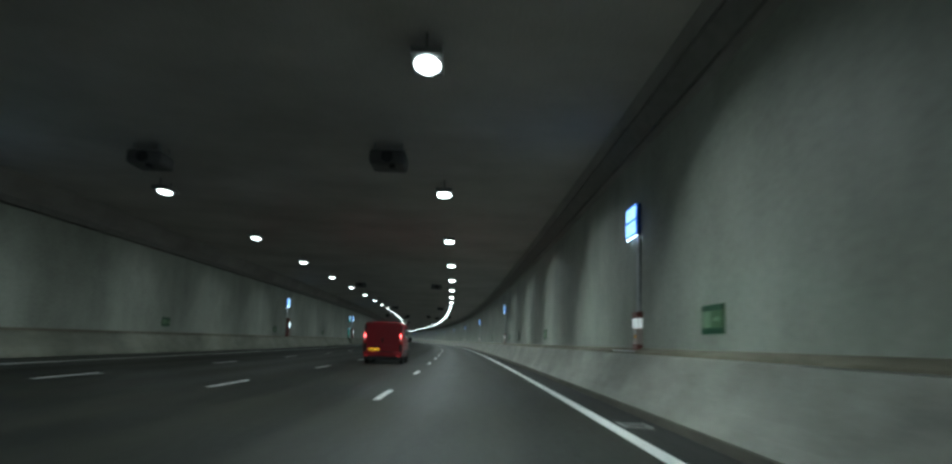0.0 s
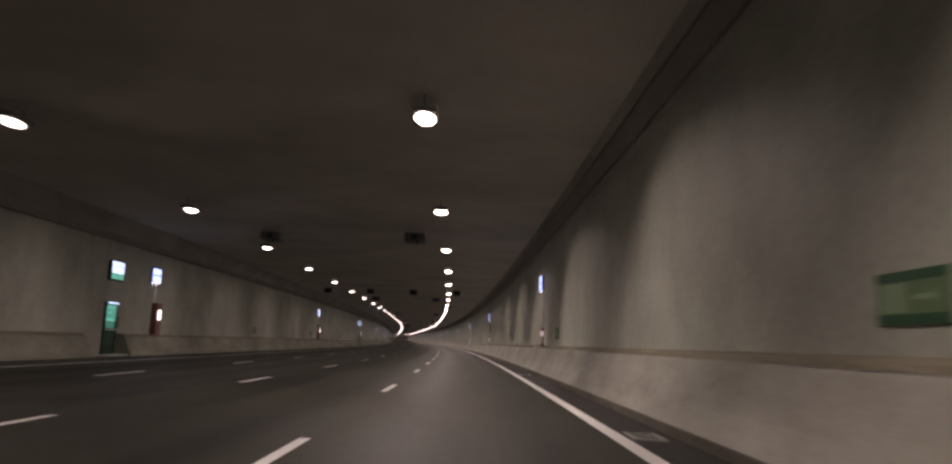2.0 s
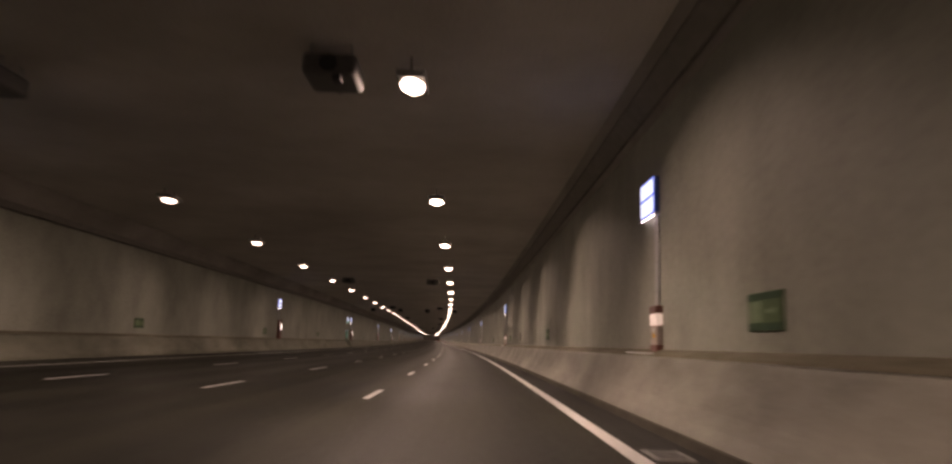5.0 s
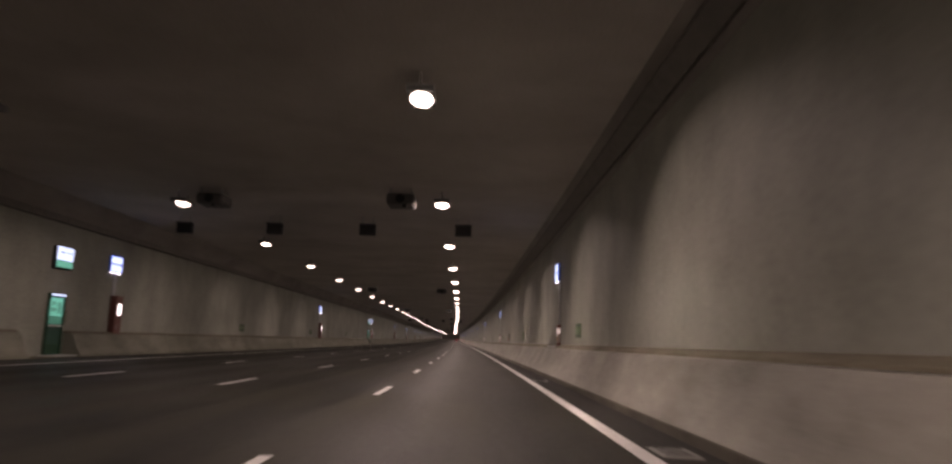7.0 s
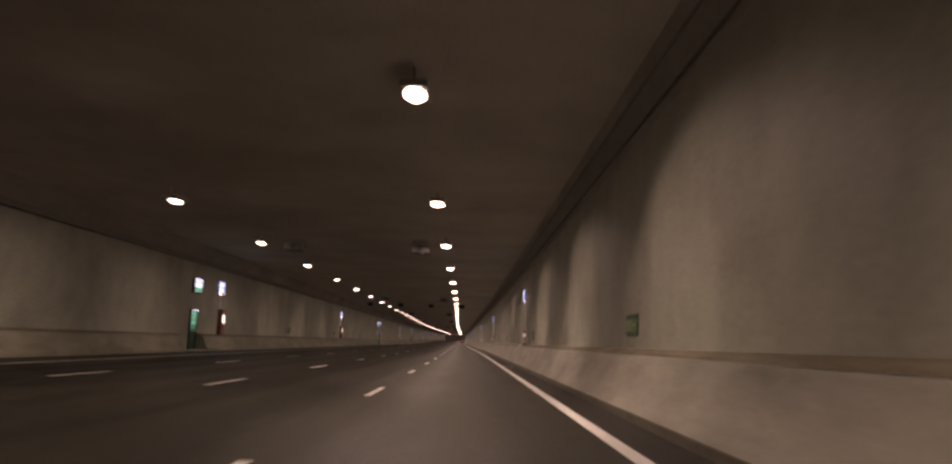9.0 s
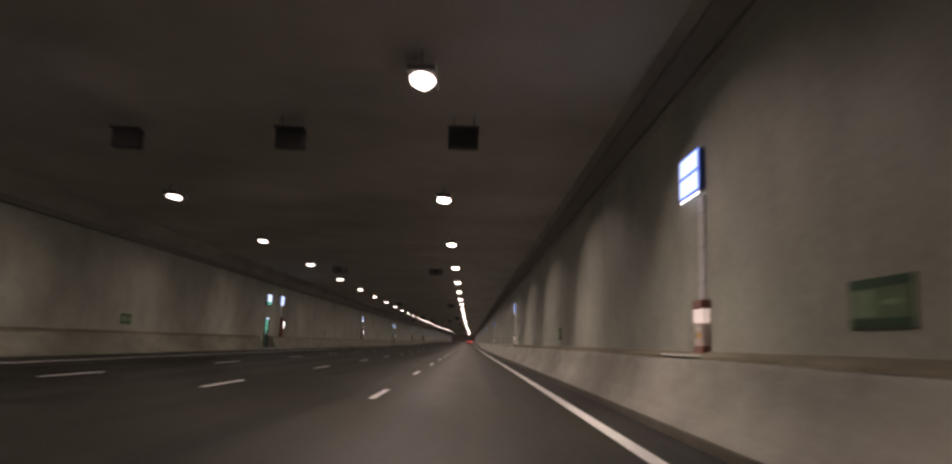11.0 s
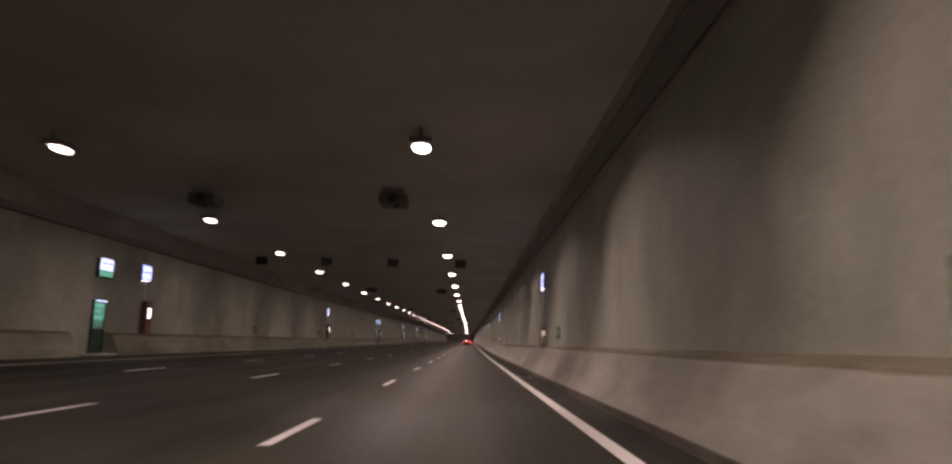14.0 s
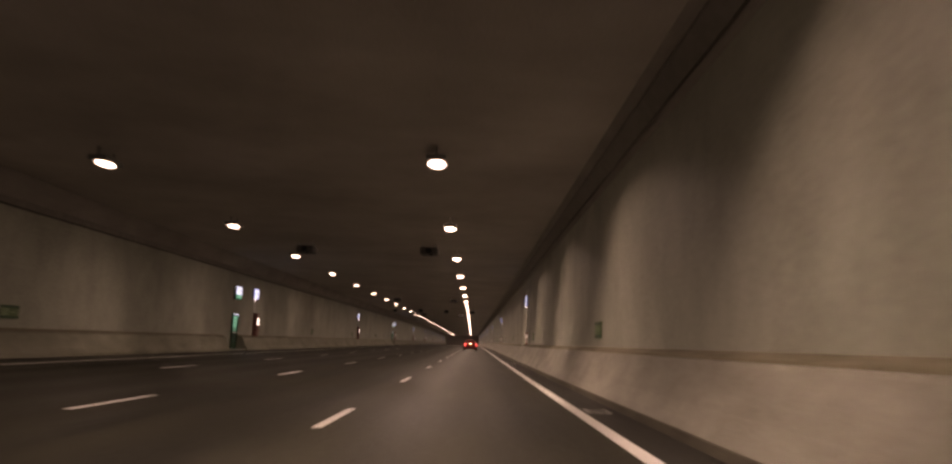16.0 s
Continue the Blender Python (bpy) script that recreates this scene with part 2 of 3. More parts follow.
def tube(radius, length, axis="X", sides=20, inner=0.0, centre=(0, 0, 0)):
    bm = bmesh.new()
    bmesh.ops.create_cone(bm, cap_ends=True, segments=sides, radius1=radius, radius2=radius, depth=length)
    if inner:
        caps = [f for f in bm.faces if len(f.verts) == sides]
        bmesh.ops.inset_individual(bm, faces=caps, thickness=radius - inner)
        for f in caps:
            for v in f.verts:
                v.co.z *= 0.86
    turn = {"X": pose(0, 0, 0, 0, 90, 0), "Y": pose(0, 0, 0, 90, 0, 0), "Z": Matrix.Identity(4)}[axis]
    bmesh.ops.transform(bm, matrix=Matrix.Translation(centre) @ turn, verts=bm.verts)
    return bm


def ring(radius, inner, length, centre=(0, 0, 0), sides=24, bead=0.02):
    """A tyre: a ring round the x axis with rounded shoulders."""
    bm = bmesh.new()
    half = length / 2
    prof = [(inner, -half * 0.9), (radius - bead * 2, -half), (radius - bead * 0.5, -half + bead), (radius, -half * 0.5), (radius, half * 0.5), (radius - bead * 0.5, half - bead), (radius - bead * 2, half), (inner, half * 0.9)]
    rows = []
    for i in range(sides):
        a = 2 * math.pi * i / sides
        rows.append([bm.verts.new((centre[0] + x, centre[1] + r * math.cos(a), centre[2] + r * math.sin(a))) for r, x in prof])
    for i in range(sides):
        p, q = rows[i], rows[(i + 1) % sides]
        for k in range(len(prof)):
            bm.faces.new((p[k], q[k], q[(k + 1) % len(prof)], p[(k + 1) % len(prof)]))
    for f in bm.faces:
        f.smooth = True
    return bm


def sweep(name, profile, mat, label, category, s0=START, s1=END, step=4.0, closed=True):
    """A solid with that outline (x, z) run along the tunnel, with its metres as texture coordinates."""
    count = max(2, int(round((s1 - s0) / step)) + 1)
    stations = np.linspace(s0, s1, count)
    bm = bmesh.new()
    layer = bm.loops.layers.uv.new("metres")
    run, dist = [0.0], 0.0
    for a, b in zip(profile, profile[1:] + profile[:1]):
        dist += math.dist(a, b)
        run.append(dist)
    rows = [[bm.verts.new(place(s, x, z)) for x, z in profile] for s in stations]
    n = len(profile)
    for i in range(count - 1):
        for k in range(n):
            f = bm.faces.new((rows[i][k], rows[i + 1][k], rows[i + 1][(k + 1) % n], rows[i][(k + 1) % n]))
            for loop, uv in zip(f.loops, ((stations[i], run[k]), (stations[i + 1], run[k]), (stations[i + 1], run[k + 1]), (stations[i], run[k + 1]))):
                loop[layer].uv = uv
    bm.faces.new(rows[0])
    bm.faces.new(rows[-1][::-1])
    ob = part(name, bm, mat)
    return tagged(ob, label, category, kind="structure")


# ---- the tunnel ----
RIGHT, LEFT, TOP = 3.60, -15.20, 6.00
LEFT_Z = fall(-14.3)
road = [(2.066, BED), (-1.8, BED), (-14.45, fall(-14.45)), (-14.45, -0.4), (2.066, -0.4)]
sweep("road", road, ASPHALT, "dark grey asphalt carriageway with four lanes", "road")
sweep("gutter", [(2.832, BED - 0.036), (2.70, BED - 0.034), (2.40, BED - 0.010), (2.07, BED - 0.001), (2.07, -0.4), (2.832, -0.4)], GUTTER, "dark drainage gutter beside the asphalt", "gutter")
sweep("barrier_right", [(2.835, -0.4), (2.835, 0.035), (2.86, 0.06), (2.955, 0.20), (3.05, 0.37), (3.135, 0.56), (3.21, 0.75), (3.265, 0.90), (3.29, 0.938), (3.345, 0.95), (3.62, 0.955), (3.62, -0.4)], BARRIER, "pale concrete safety barrier at the foot of the tunnel wall", "barrier")
sweep("kerb_right", [(2.795, BED - 0.036), (2.801, BED + 0.085), (2.813, BED + 0.10), (2.833, BED + 0.10), (2.833, BED - 0.036)], KERB, "dirty dark kerb along the foot of the barrier", "kerb")
sweep("coping_right", [(3.36, 0.957), (3.375, 0.995), (3.40, 1.01), (3.55, 1.07), (3.595, 1.08), (3.595, 0.957)], COPING, "brown dirty concrete ledge on top of the barrier", "ledge")
sweep("wall_east", [(RIGHT, -0.4), (RIGHT, TOP + 0.3), (RIGHT + 0.5, TOP + 0.3), (RIGHT + 0.5, -0.4)], WALL, "grey concrete tunnel wall with stained lower part", "wall")
sweep("wall_west", [(LEFT, -0.4), (LEFT, TOP + 0.3), (LEFT - 0.5, TOP + 0.3), (LEFT - 0.5, -0.4)], WALL, "grey concrete tunnel wall with stained lower part", "wall")
sweep("ceiling", [(RIGHT - 0.003, TOP), (LEFT + 0.003, TOP), (LEFT + 0.003, TOP + 0.3), (RIGHT - 0.003, TOP + 0.3)], CEILING, "dark flat concrete tunnel ceiling", "ceiling")

DOORS = [2.7 + 87.55 * k for k in range(0, 9)]
edge = START
for k, s in enumerate(DOORS + [END + 2.4]):
    sweep("barrier_left", [(-14.455, -0.4), (-14.455, LEFT_Z + 0.10), (-14.62, LEFT_Z + 0.32), (-14.80, LEFT_Z + 0.80), (-14.86, LEFT_Z + 0.85), (-15.19, LEFT_Z + 0.86), (-15.19, -0.4)], BARRIER_FAR, "slightly darker concrete safety barrier along the far wall", "barrier", edge, s - 2.4)
    sweep("coping_left", [(-14.90, LEFT_Z + 0.863), (-14.95, LEFT_Z + 0.92), (-15.10, LEFT_Z + 0.95), (-15.195, LEFT_Z + 0.95), (-15.195, LEFT_Z + 0.863)], COPING, "brown dirty ledge on top of the barrier", "ledge", edge, s - 2.4)
    edge = s + 0.75
for s in DOORS:
    sweep("doorstep", [(-14.457, -0.4), (-14.457, LEFT_Z + 0.02), (-15.19, LEFT_Z + 0.03), (-15.19, -0.4)], COPING, "concrete doorstep in a gap of the barrier", "step", s - 2.4, s + 0.75, 0.9)
for s, name in ((START - 0.3, "wall_south"), (END + 0.3, "wall_north")):
    bm = box(LEFT - 0.5, RIGHT + 0.5, -0.25, 0.25, -0.4, TOP + 0.3)
    ob = part(name, bm, CEILING)
    ob.matrix_basis = at(s, 0, 0)
    tagged(ob, "dark end of the tunnel", "wall", kind="structure")

# sloping corners under the ceiling, coloured darker for their shade, with a flat cable tray on each
sweep("haunch_right", [(RIGHT - 0.004, 5.36), (3.02, TOP - 0.002), (RIGHT - 0.004, TOP - 0.002)], CORNER_SHADE, "sloping corner between wall and ceiling, its shade in the colour", "haunch")
sweep("haunch_left", [(LEFT + 0.004, 5.12), (LEFT + 0.52, TOP - 0.002), (LEFT + 0.004, TOP - 0.002)], CORNER_SHADE, "sloping corner between wall and ceiling, its shade in the colour", "haunch")
sweep("cable_tray", [(3.41, 5.46), (3.47, 5.46), (3.36, 5.60), (3.26, 5.71), (3.17, 5.80), (3.14, 5.78), (3.14, 5.74), (3.17, 5.74)], TRAY, "dark cable tray along the ceiling corner", "cable tray")
sweep("cable_tray_left", [(-15.19, 5.00), (-14.94, 5.00), (-14.94, 5.24), (-14.955, 5.24), (-14.955, 5.015), (-15.19, 5.015)], TRAY, "dark cable tray along the top of the far wall", "cable tray")

# ---- road markings ----
PERIOD = 10.5
sweep("edge_line_right", [(1.845, BED + 0.0045), (2.045, BED + 0.0045), (2.045, BED - 0.02), (1.845, BED - 0.02)], PAINT, "solid white line along the carriageway edge", "road marking")
sweep("edge_line_left", [(-12.59, fall(-12.59) + 0.0045), (-12.44, fall(-12.44) + 0.0045), (-12.44, fall(-12.44) - 0.03), (-12.59, fall(-12.59) - 0.03)], PAINT, "solid white line along the far carriageway edge", "road marking")
dash = box(-0.065, 0.065, -1.30, 1.30, -0.01, 0.0055)
bmesh.ops.subdivide_edges(dash, edges=[e for e in dash.edges if abs(e.verts[0].co.y - e.verts[1].co.y) > 1], cuts=6)
for v in dash.verts:
    v.co.x += 0.006 * noise.noise(v.co * 3)
first = part("lane_dash", dash, PAINT)
tagged(first, "worn white dash between two lanes", "road marking", "white lane dashes", "structure")
first.matrix_basis = at(0.303 * PERIOD - 4 * PERIOD, -1.8, fall(-1.8))
# the painters' spacing drifts a little along the tunnel, lane by lane
for x, off, drift in ((-1.8, 0.303, (0.45, 0.12, 0.0, 0.0, 0.0)), (-5.35, 0.42, (0.45, 0.05, -0.3, -0.4, -0.45)), (-9.0, 0.48, (0.0, 0.0, -0.4, -0.4, -0.4))):
    for k in range(-4, 92):
        if (x, k) != (-1.8, -4):
            s = (k + off) * PERIOD
            copy_thing(first, at(s + np.interp(s, (23, 147, 290, 460, 587), drift), x, fall(x)))

# ---- drain covers in the gutter ----
def drain(m):
    root = thing("drain_cover", m, "pale metal drain cover in the gutter beside the white line", "drain cover", "drain covers")
    bm = box(-0.21, 0.21, -0.34, 0.34, -0.02, 0.008, 0.004)
    part("plate", bm, DRAIN, root)
    for i in range(5):
        part("slot", box(-0.15, 0.15, -0.275 + i * 0.125, -0.225 + i * 0.125, 0.0, 0.0115), BLACK, root)
    return root


gully = drain(at(-0.6, 2.33, BED))
for s in [-0.6 + 43.7 * k for k in range(1, 20)] + [68.9, 121.7, 247.0, 488.5, 562.0, 583.0]:
    copy_thing(gully, at(s, 2.33, BED))

# ---- ceiling lamps ----
def lamp(m, diffuser, beams):
    root = thing("ceiling_light", m, "lit rectangular tunnel lamp hung under the ceiling", "lamp", "tunnel lamps")
    part("housing", box(-0.26, 0.26, -0.48, 0.48, 0.06, 0.20, 0.02), HOUSING, root)
    for side, (watts, tilt, back, spread) in zip((1, -1), beams):
        beam = bpy.data.lights.new("beam", "AREA")
        beam.shape, beam.size, beam.size_y, beam.spread = "RECTANGLE", 0.2, 0.8, radians(spread)
        beam.energy, beam.color = watts, (1.0, 0.975, 1.0)
        bulb = new("beam", beam)
        bulb.parent = root
        bulb.matrix_basis = pose(side * 0.12, 0, -0.035, -back, -side * tilt, 0)
    # a shallow glowing bowl under the housing, drawn out to the sides
    bm = bmesh.new()
    rows = []
    for z, fx, fy in ((0.061, 0.225, 0.38), (0.035, 0.215, 0.36), (0.008, 0.17, 0.30), (-0.008, 0.11, 0.21)):
        row = []
        for i in range(20):
            a = 2 * math.pi * (i + 0.5) / 20
            c, d = math.cos(a), math.sin(a)
            r = (abs(c) ** 1.7 + abs(d) ** 1.7) ** (-1 / 1.7)
            row.append(bm.verts.new((fx * r * c, fy * r * d, z)))
        rows.append(row)
    for p, q in zip(rows, rows[1:]):
        for i in range(20):
            bm.faces.new((p[i], p[(i + 1) % 20], q[(i + 1) % 20], q[i]))
    bm.faces.new(rows[-1])
    part("diffuser", bm, diffuser, root, "glowing white bowl")
    for y in (-0.4, 0.4):
        part("bracket", box(-0.025, 0.025, y - 0.015, y + 0.015, 0.2, TOP - 5.56 + 0.01), TRAY, root)
    return root


lamp_a, lamp_b = lamp(at(-4 * PERIOD, -0.98, 5.56), DIFFUSER, BEAMS), lamp(at(-4 * PERIOD + 1.2, -10.2, 5.56), DIFFUSER_FAR, BEAMS_FAR)
for k in range(-3, 93):
    copy_thing(lamp_a, at(k * PERIOD, -0.98, 5.56))
    copy_thing(lamp_b, at(k * PERIOD + 1.2, -10.2, 5.56))


# ---- jet fans ----
def fan(m):
    root = thing("jet_fan", m, "dark box-shaped ventilation fan hung under the ceiling", "fan", "ventilation fans")
    part("casing", box(-0.46, 0.46, -0.50, 0.50, 0.0, 0.38, 0.10, segments=4), FANGREY, root)
    for y in (-0.52, 0.52):
        part("nozzle", tube(0.15, 0.06, "Y", 20, 0.12, (0, y, 0.18)), DARK, root)
    part("terminal_box", box(0.06, 0.20, -0.45, -0.25, -0.08, 0.02, 0.01), DARK, root)
    for x in (-0.34, 0.34):
        for y in (-0.3, 0.3):
            part("hanger", box(x - 0.02, x + 0.02, y - 0.02, y + 0.02, 0.36, TOP - 5.42 + 0.01), GALV, root)
    return root


FANS = [6.5, 48.5, 90.5, 136.0, 178.0, 220.0, 262.0, 304.0, 348.0, 391.0, 433.5, 475.5, 521.0, 562.5, 606.0, 650.0, 694.0]
fan_a = fan(at(FANS[0], -2.30, 5.42))
for i, s in enumerate(FANS):
    if i:
        copy_thing(fan_a, at(s, -2.30, 5.42))
    copy_thing(fan_a, at(s + 0.9, -8.80, 5.42))


# ---- lane signals ----
def signal(m):
    root = thing("lane_signal", m, "dark unlit lane control signal under the ceiling", "signal", "lane signals")
    part("casing", box(-0.33, 0.33, -0.11, 0.11, 0.0, 0.44, 0.02), DARK, root)
    part("face", box(-0.28, 0.28, -0.118, -0.105, 0.05, 0.39), BLACK, root)
    part("hood", box(-0.34, 0.34, -0.26, -0.10, 0.41, 0.45, 0.005), DARK, root)
    for x in (-0.22, 0.22):
        part("hanger", box(x - 0.02, x + 0.02, -0.02, 0.02, 0.43, TOP - 5.24 + 0.01), GALV, root)
    return root


sig = signal(at(122.8, -0.28, 5.24))
for s in (122.8, 267.0, 402.0, 538.0, 676.0):
    for i in range(4):
        if (s, i) != (122.8, 0):
            copy_thing(sig, at(s + 0.5 * i, -0.28 - 3.9 * i, 5.24))


# ---- emergency points on the walls: built with the road on their -x side ----
def light_box(m):
    root = thing("lit_sign", m, "blue-edged lit white sign in two rows high on the wall", "sign", "lit wall signs")
    part("case", box(-0.10, 0.0, -0.49, 0.49, -0.335, 0.335, 0.015), BLUE, root)
    for z in (-0.31, 0.03):
        part("pane", box(-0.115, -0.098, -0.46, 0.46, z, z + 0.28, 0.005), SIGN_WHITE, root, "glowing white pane")
    for z in (-0.332, -0.012, 0.312):
        part("blue_edge", box(-0.112, -0.098, -0.485, 0.485, z, z + 0.02), SIGN_BLUE, root, "glowing blue edge")
    for y in (-0.485, 0.463):
        part("blue_edge", box(-0.1115, -0.098, y, y + 0.022, -0.31, 0.31), SIGN_BLUE, root, "glowing blue edge")
    part("lamp_tube", box(-0.10, -0.085, -0.46, 0.46, -0.390, -0.377, 0.005), RAIL, root, "thin lit tube")
    for y in (-0.46, 0.46):
        part("tube_holder", box(-0.10, -0.01, y - 0.012, y + 0.012, -0.38, -0.335), GALV, root)
    # plain bars for the lettering
    for z, y, w in ((0.20, 0.18, 0.34), (-0.13, -0.16, 0.30), (-0.25, 0.10, 0.22)):
        part("print_bar", box(-0.118, -0.113, y - w / 2, y + w / 2, z - 0.014, z + 0.014), PRINT_BLUE, root)
    return root


def emergency_post(m):
    root = thing("emergency_cabinet", m, "grey emergency cabinet with red cap and pale lit band", "cabinet", "emergency cabinets")
    part("body", box(-0.115, 0.0, -0.21, 0.21, -0.42, 0.053, 0.02), CASE, root)
    part("lit_band", box(-0.125, -0.01, -0.23, 0.23, 0.055, 0.262, 0.012), PANEL_DIM, root, "glowing white band")
    part("cap", box(-0.13, 0.0, -0.235, 0.235, 0.265, 0.40, 0.012), REDBOX, root, "dark red cap")
    door = part("door", box(-0.125, -0.108, -0.18, 0.18, -0.25, 0.03, 0.006), CASE, root)
    part("handle", box(-0.145, -0.122, 0.06, 0.085, -0.20, -0.08, 0.006), GALV, door)
    part("sticker", box(-0.129, -0.123, -0.14, 0.02, -0.07, 0.01), WHITE, door, "pale sticker")
    part("sticker", box(-0.129, -0.123, -0.14, 0.02, -0.17, -0.10), PLATE, door, "small orange sticker")
    part("red_plate", box(-0.123, -0.005, -0.218, 0.218, -0.42, -0.29, 0.008), REDBOX, root, "dark red plate")
    part("base_plate", box(-0.30, -0.11, -0.30, 1.45, -0.458, -0.430, 0.006), WHITE, root, "long pale base plate on the ledge")
    part("foot", box(-0.10, -0.02, -0.06, 0.06, -0.44, -0.415), GALV, root)
    return root


def tall_post(m):
    root = thing("emergency_cabinet", m, "tall dark red emergency cabinet with a bright white panel", "cabinet", "tall emergency cabinets")
    part("body", box(-0.26, 0.0, -0.30, 0.30, -0.52, 1.08, 0.03), REDBOX, root)
    part("lit_panel", box(-0.275, -0.02, -0.26, 0.17, 0.25, 0.86, 0.11, segments=4), PANEL_WHITE, root, "glowing white panel")
    part("door", box(-0.272, -0.255, -0.26, 0.26, -0.46, 0.10, 0.008), REDBOX, root)
    part("handle", box(-0.30, -0.27, 0.16, 0.19, -0.26, -0.12, 0.006), GALV, root)
    part("canopy", box(-0.29, 0.0, -0.33, 0.33, 1.08, 1.12, 0.008), REDBOX, root)
    return root


# A thin cable duct, widened and paled to stand for the sign's light below it.
def duct_and_spill(m):
    root = thing("wall_duct_spill", m, "cable duct up to the sign, widened and paled for the sign's light", "cable duct", "wall ducts")
    part("cover", box(-0.035, 0.0, -0.14, 0.14, 0.0, 1.62, 0.01), DUCT_SPILL, root)
    for z in (0.25, 0.8, 1.35):
        part("clamp", box(-0.040, 0.0, -0.155, 0.155, z - 0.012, z + 0.012, 0.004), GALV, root)
    return root


def exit_sign(m):
    root = thing("exit_sign", m, "green escape route sign with pale bars on the wall", "sign", "escape signs")
    part("board", box(-0.03, 0.0, -0.47, 0.47, -0.225, 0.225, 0.006), SIGNGREEN, root)
    for z in (-0.175, 0.175):
        part("dark_band", box(-0.034, -0.028, -0.466, 0.466, z - 0.042, z + 0.042), GREENDARK, root)
    part("arrow_shaft", box(-0.034, -0.028, -0.26, -0.04, -0.02, 0.02), PALEGREEN, root)
    bm = bmesh.new()
    tri = [bm.verts.new(v) for v in ((-0.034, -0.33, 0.0), (-0.034, -0.25, 0.06), (-0.034, -0.25, -0.06), (-0.028, -0.33, 0.0), (-0.028, -0.25, 0.06), (-0.028, -0.25, -0.06))]
    for f in ((0, 1, 2), (5, 4, 3), (0, 3, 4, 1), (1, 4, 5, 2), (2, 5, 3, 0)):
        bm.faces.new([tri[i] for i in f])
    part("arrow_head", bm, PALEGREEN, root)
    for y in (0.08, 0.25):
        part("print_bar", box(-0.034, -0.028, y, y + 0.13, -0.12, 0.12), PALEGREEN, root)
    return root


def wall_cabinet(m, lens=False):
    root = thing("wall_cabinet", m, "plain grey metal cabinet fixed to the wall", "cabinet", "grey wall cabinets")
    part("body", box(-0.06, 0.0, -0.31, 0.31, -0.27, 0.27, 0.012), GREY, root)
    part("door", box(-0.072, -0.056, -0.28, 0.28, -0.24, 0.24, 0.006), GREY, root)
    part("lock", box(-0.080, -0.070, 0.20, 0.24, -0.04, 0.04, 0.004), GALV, root)
    # on some cabinets a small red mark low on the door, faintly glowing
    if lens:
        part("red_mark", box(-0.095, -0.070, -0.16, 0.02, -0.22, -0.12, 0.015), TAILDIM, root, "small red mark")
    return root


def exit_door(m):
    root = thing("emergency_door", m, "closed green emergency door with a lit upper panel", "door", "emergency doors")
    part("leaf", box(-0.05, 0.0, -0.45, 0.45, 0.03, 2.16, 0.01), GREEN, root)
    for y0, y1, z0, z1 in ((-0.51, -0.453, 0.0, 2.26), (0.453, 0.51, 0.0, 2.26), (-0.453, 0.453, 2.163, 2.26)):
        part("door_frame", box(-0.10, 0.0, y0, y1, z0, z1, 0.008), GREENDARK, root)
    part("lit_panel", box(-0.062, -0.045, -0.41, 0.41, 1.42, 2.10, 0.006), SIGN_GREEN, root, "glowing green panel")
    part("dim_panel", box(-0.058, -0.045, -0.41, 0.41, 1.14, 1.40, 0.006), PANEL_GREEN, root, "dim green panel")
    for y, z, w, h in ((-0.20, 1.75, 0.16, 0.42), (0.18, 1.66, 0.30, 0.12), (0.18, 1.90, 0.22, 0.10)):
        part("print_bar", box(-0.066, -0.060, y - w / 2, y + w / 2, z - h / 2, z + h / 2), PANEL_GREEN, root)
    part("kick_plate", box(-0.056, -0.045, -0.41, 0.41, 0.10, 0.42, 0.004), GREENDARK, root)
    part("top_lamp", box(-0.16, -0.10, -0.42, 0.42, 2.17, 2.23, 0.01), SIGN_WHITE, root, "white lamp tube")
    part("push_bar", box(-0.11, -0.085, -0.43, 0.43, 1.05, 1.10, 0.008), WHITE, root, "pale push bar")
    part("sill", box(-0.62, 0.0, -1.0, 0.7, -0.008, 0.03, 0.008), WHITE, root)
    return root


def door_sign(m):
    root = thing("door_sign", m, "lit white and green exit sign above the emergency door", "sign", "exit door signs")
    part("case", box(-0.16, 0.0, -0.535, 0.535, -0.42, 0.405, 0.02), DARK, root)
    part("white_pane", box(-0.175, -0.155, -0.52, 0.52, -0.10, 0.39, 0.005), SIGN_WHITE, root, "glowing white pane")
    part("green_pane", box(-0.175, -0.155, -0.52, 0.52, -0.36, -0.12, 0.005), SIGN_GREEN, root, "glowing green pane")
    for y, w in ((-0.25, 0.3), (0.2, 0.4)):
        part("print_bar", box(-0.178, -0.172, y - w / 2, y + w / 2, 0.17, 0.21), GREEN, root)
    return root


STEP = 43.75
makers = [(light_box, 3.91, -0.15), (emergency_post, 1.45, 0.27), (duct_and_spill, 1.86, 0.2)]
for make, z, off in makers:
    one = make(at(4.4 - STEP - off, RIGHT, z))
    for k in range(0, 22):
        copy_thing(one, at(4.4 + STEP * k - off, RIGHT, z))
    if make is emergency_post:
        one = tall_post(at(7.15 - STEP, LEFT, z, 180))
        for k in range(0, 22):
            copy_thing(one, at(7.15 + STEP * k, LEFT, z, 180))
    elif make is light_box:
        for k in range(-1, 22):
            copy_thing(one, at(6.85 + STEP * k, LEFT, z, 180))
    else:
        for k in range(-1, 22):
            copy_thing(one, at(7.0 + STEP * k, LEFT, z, 180))

one = exit_sign(at(-22.28, RIGHT, 1.55))
for k in range(0, 40):
    copy_thing(one, at(-0.41 + 21.87 * k, RIGHT, 1.55))
for k in range(-1, 40):
    copy_thing(one, at(3.15 + 21.87 * k, LEFT, 1.57, 180))

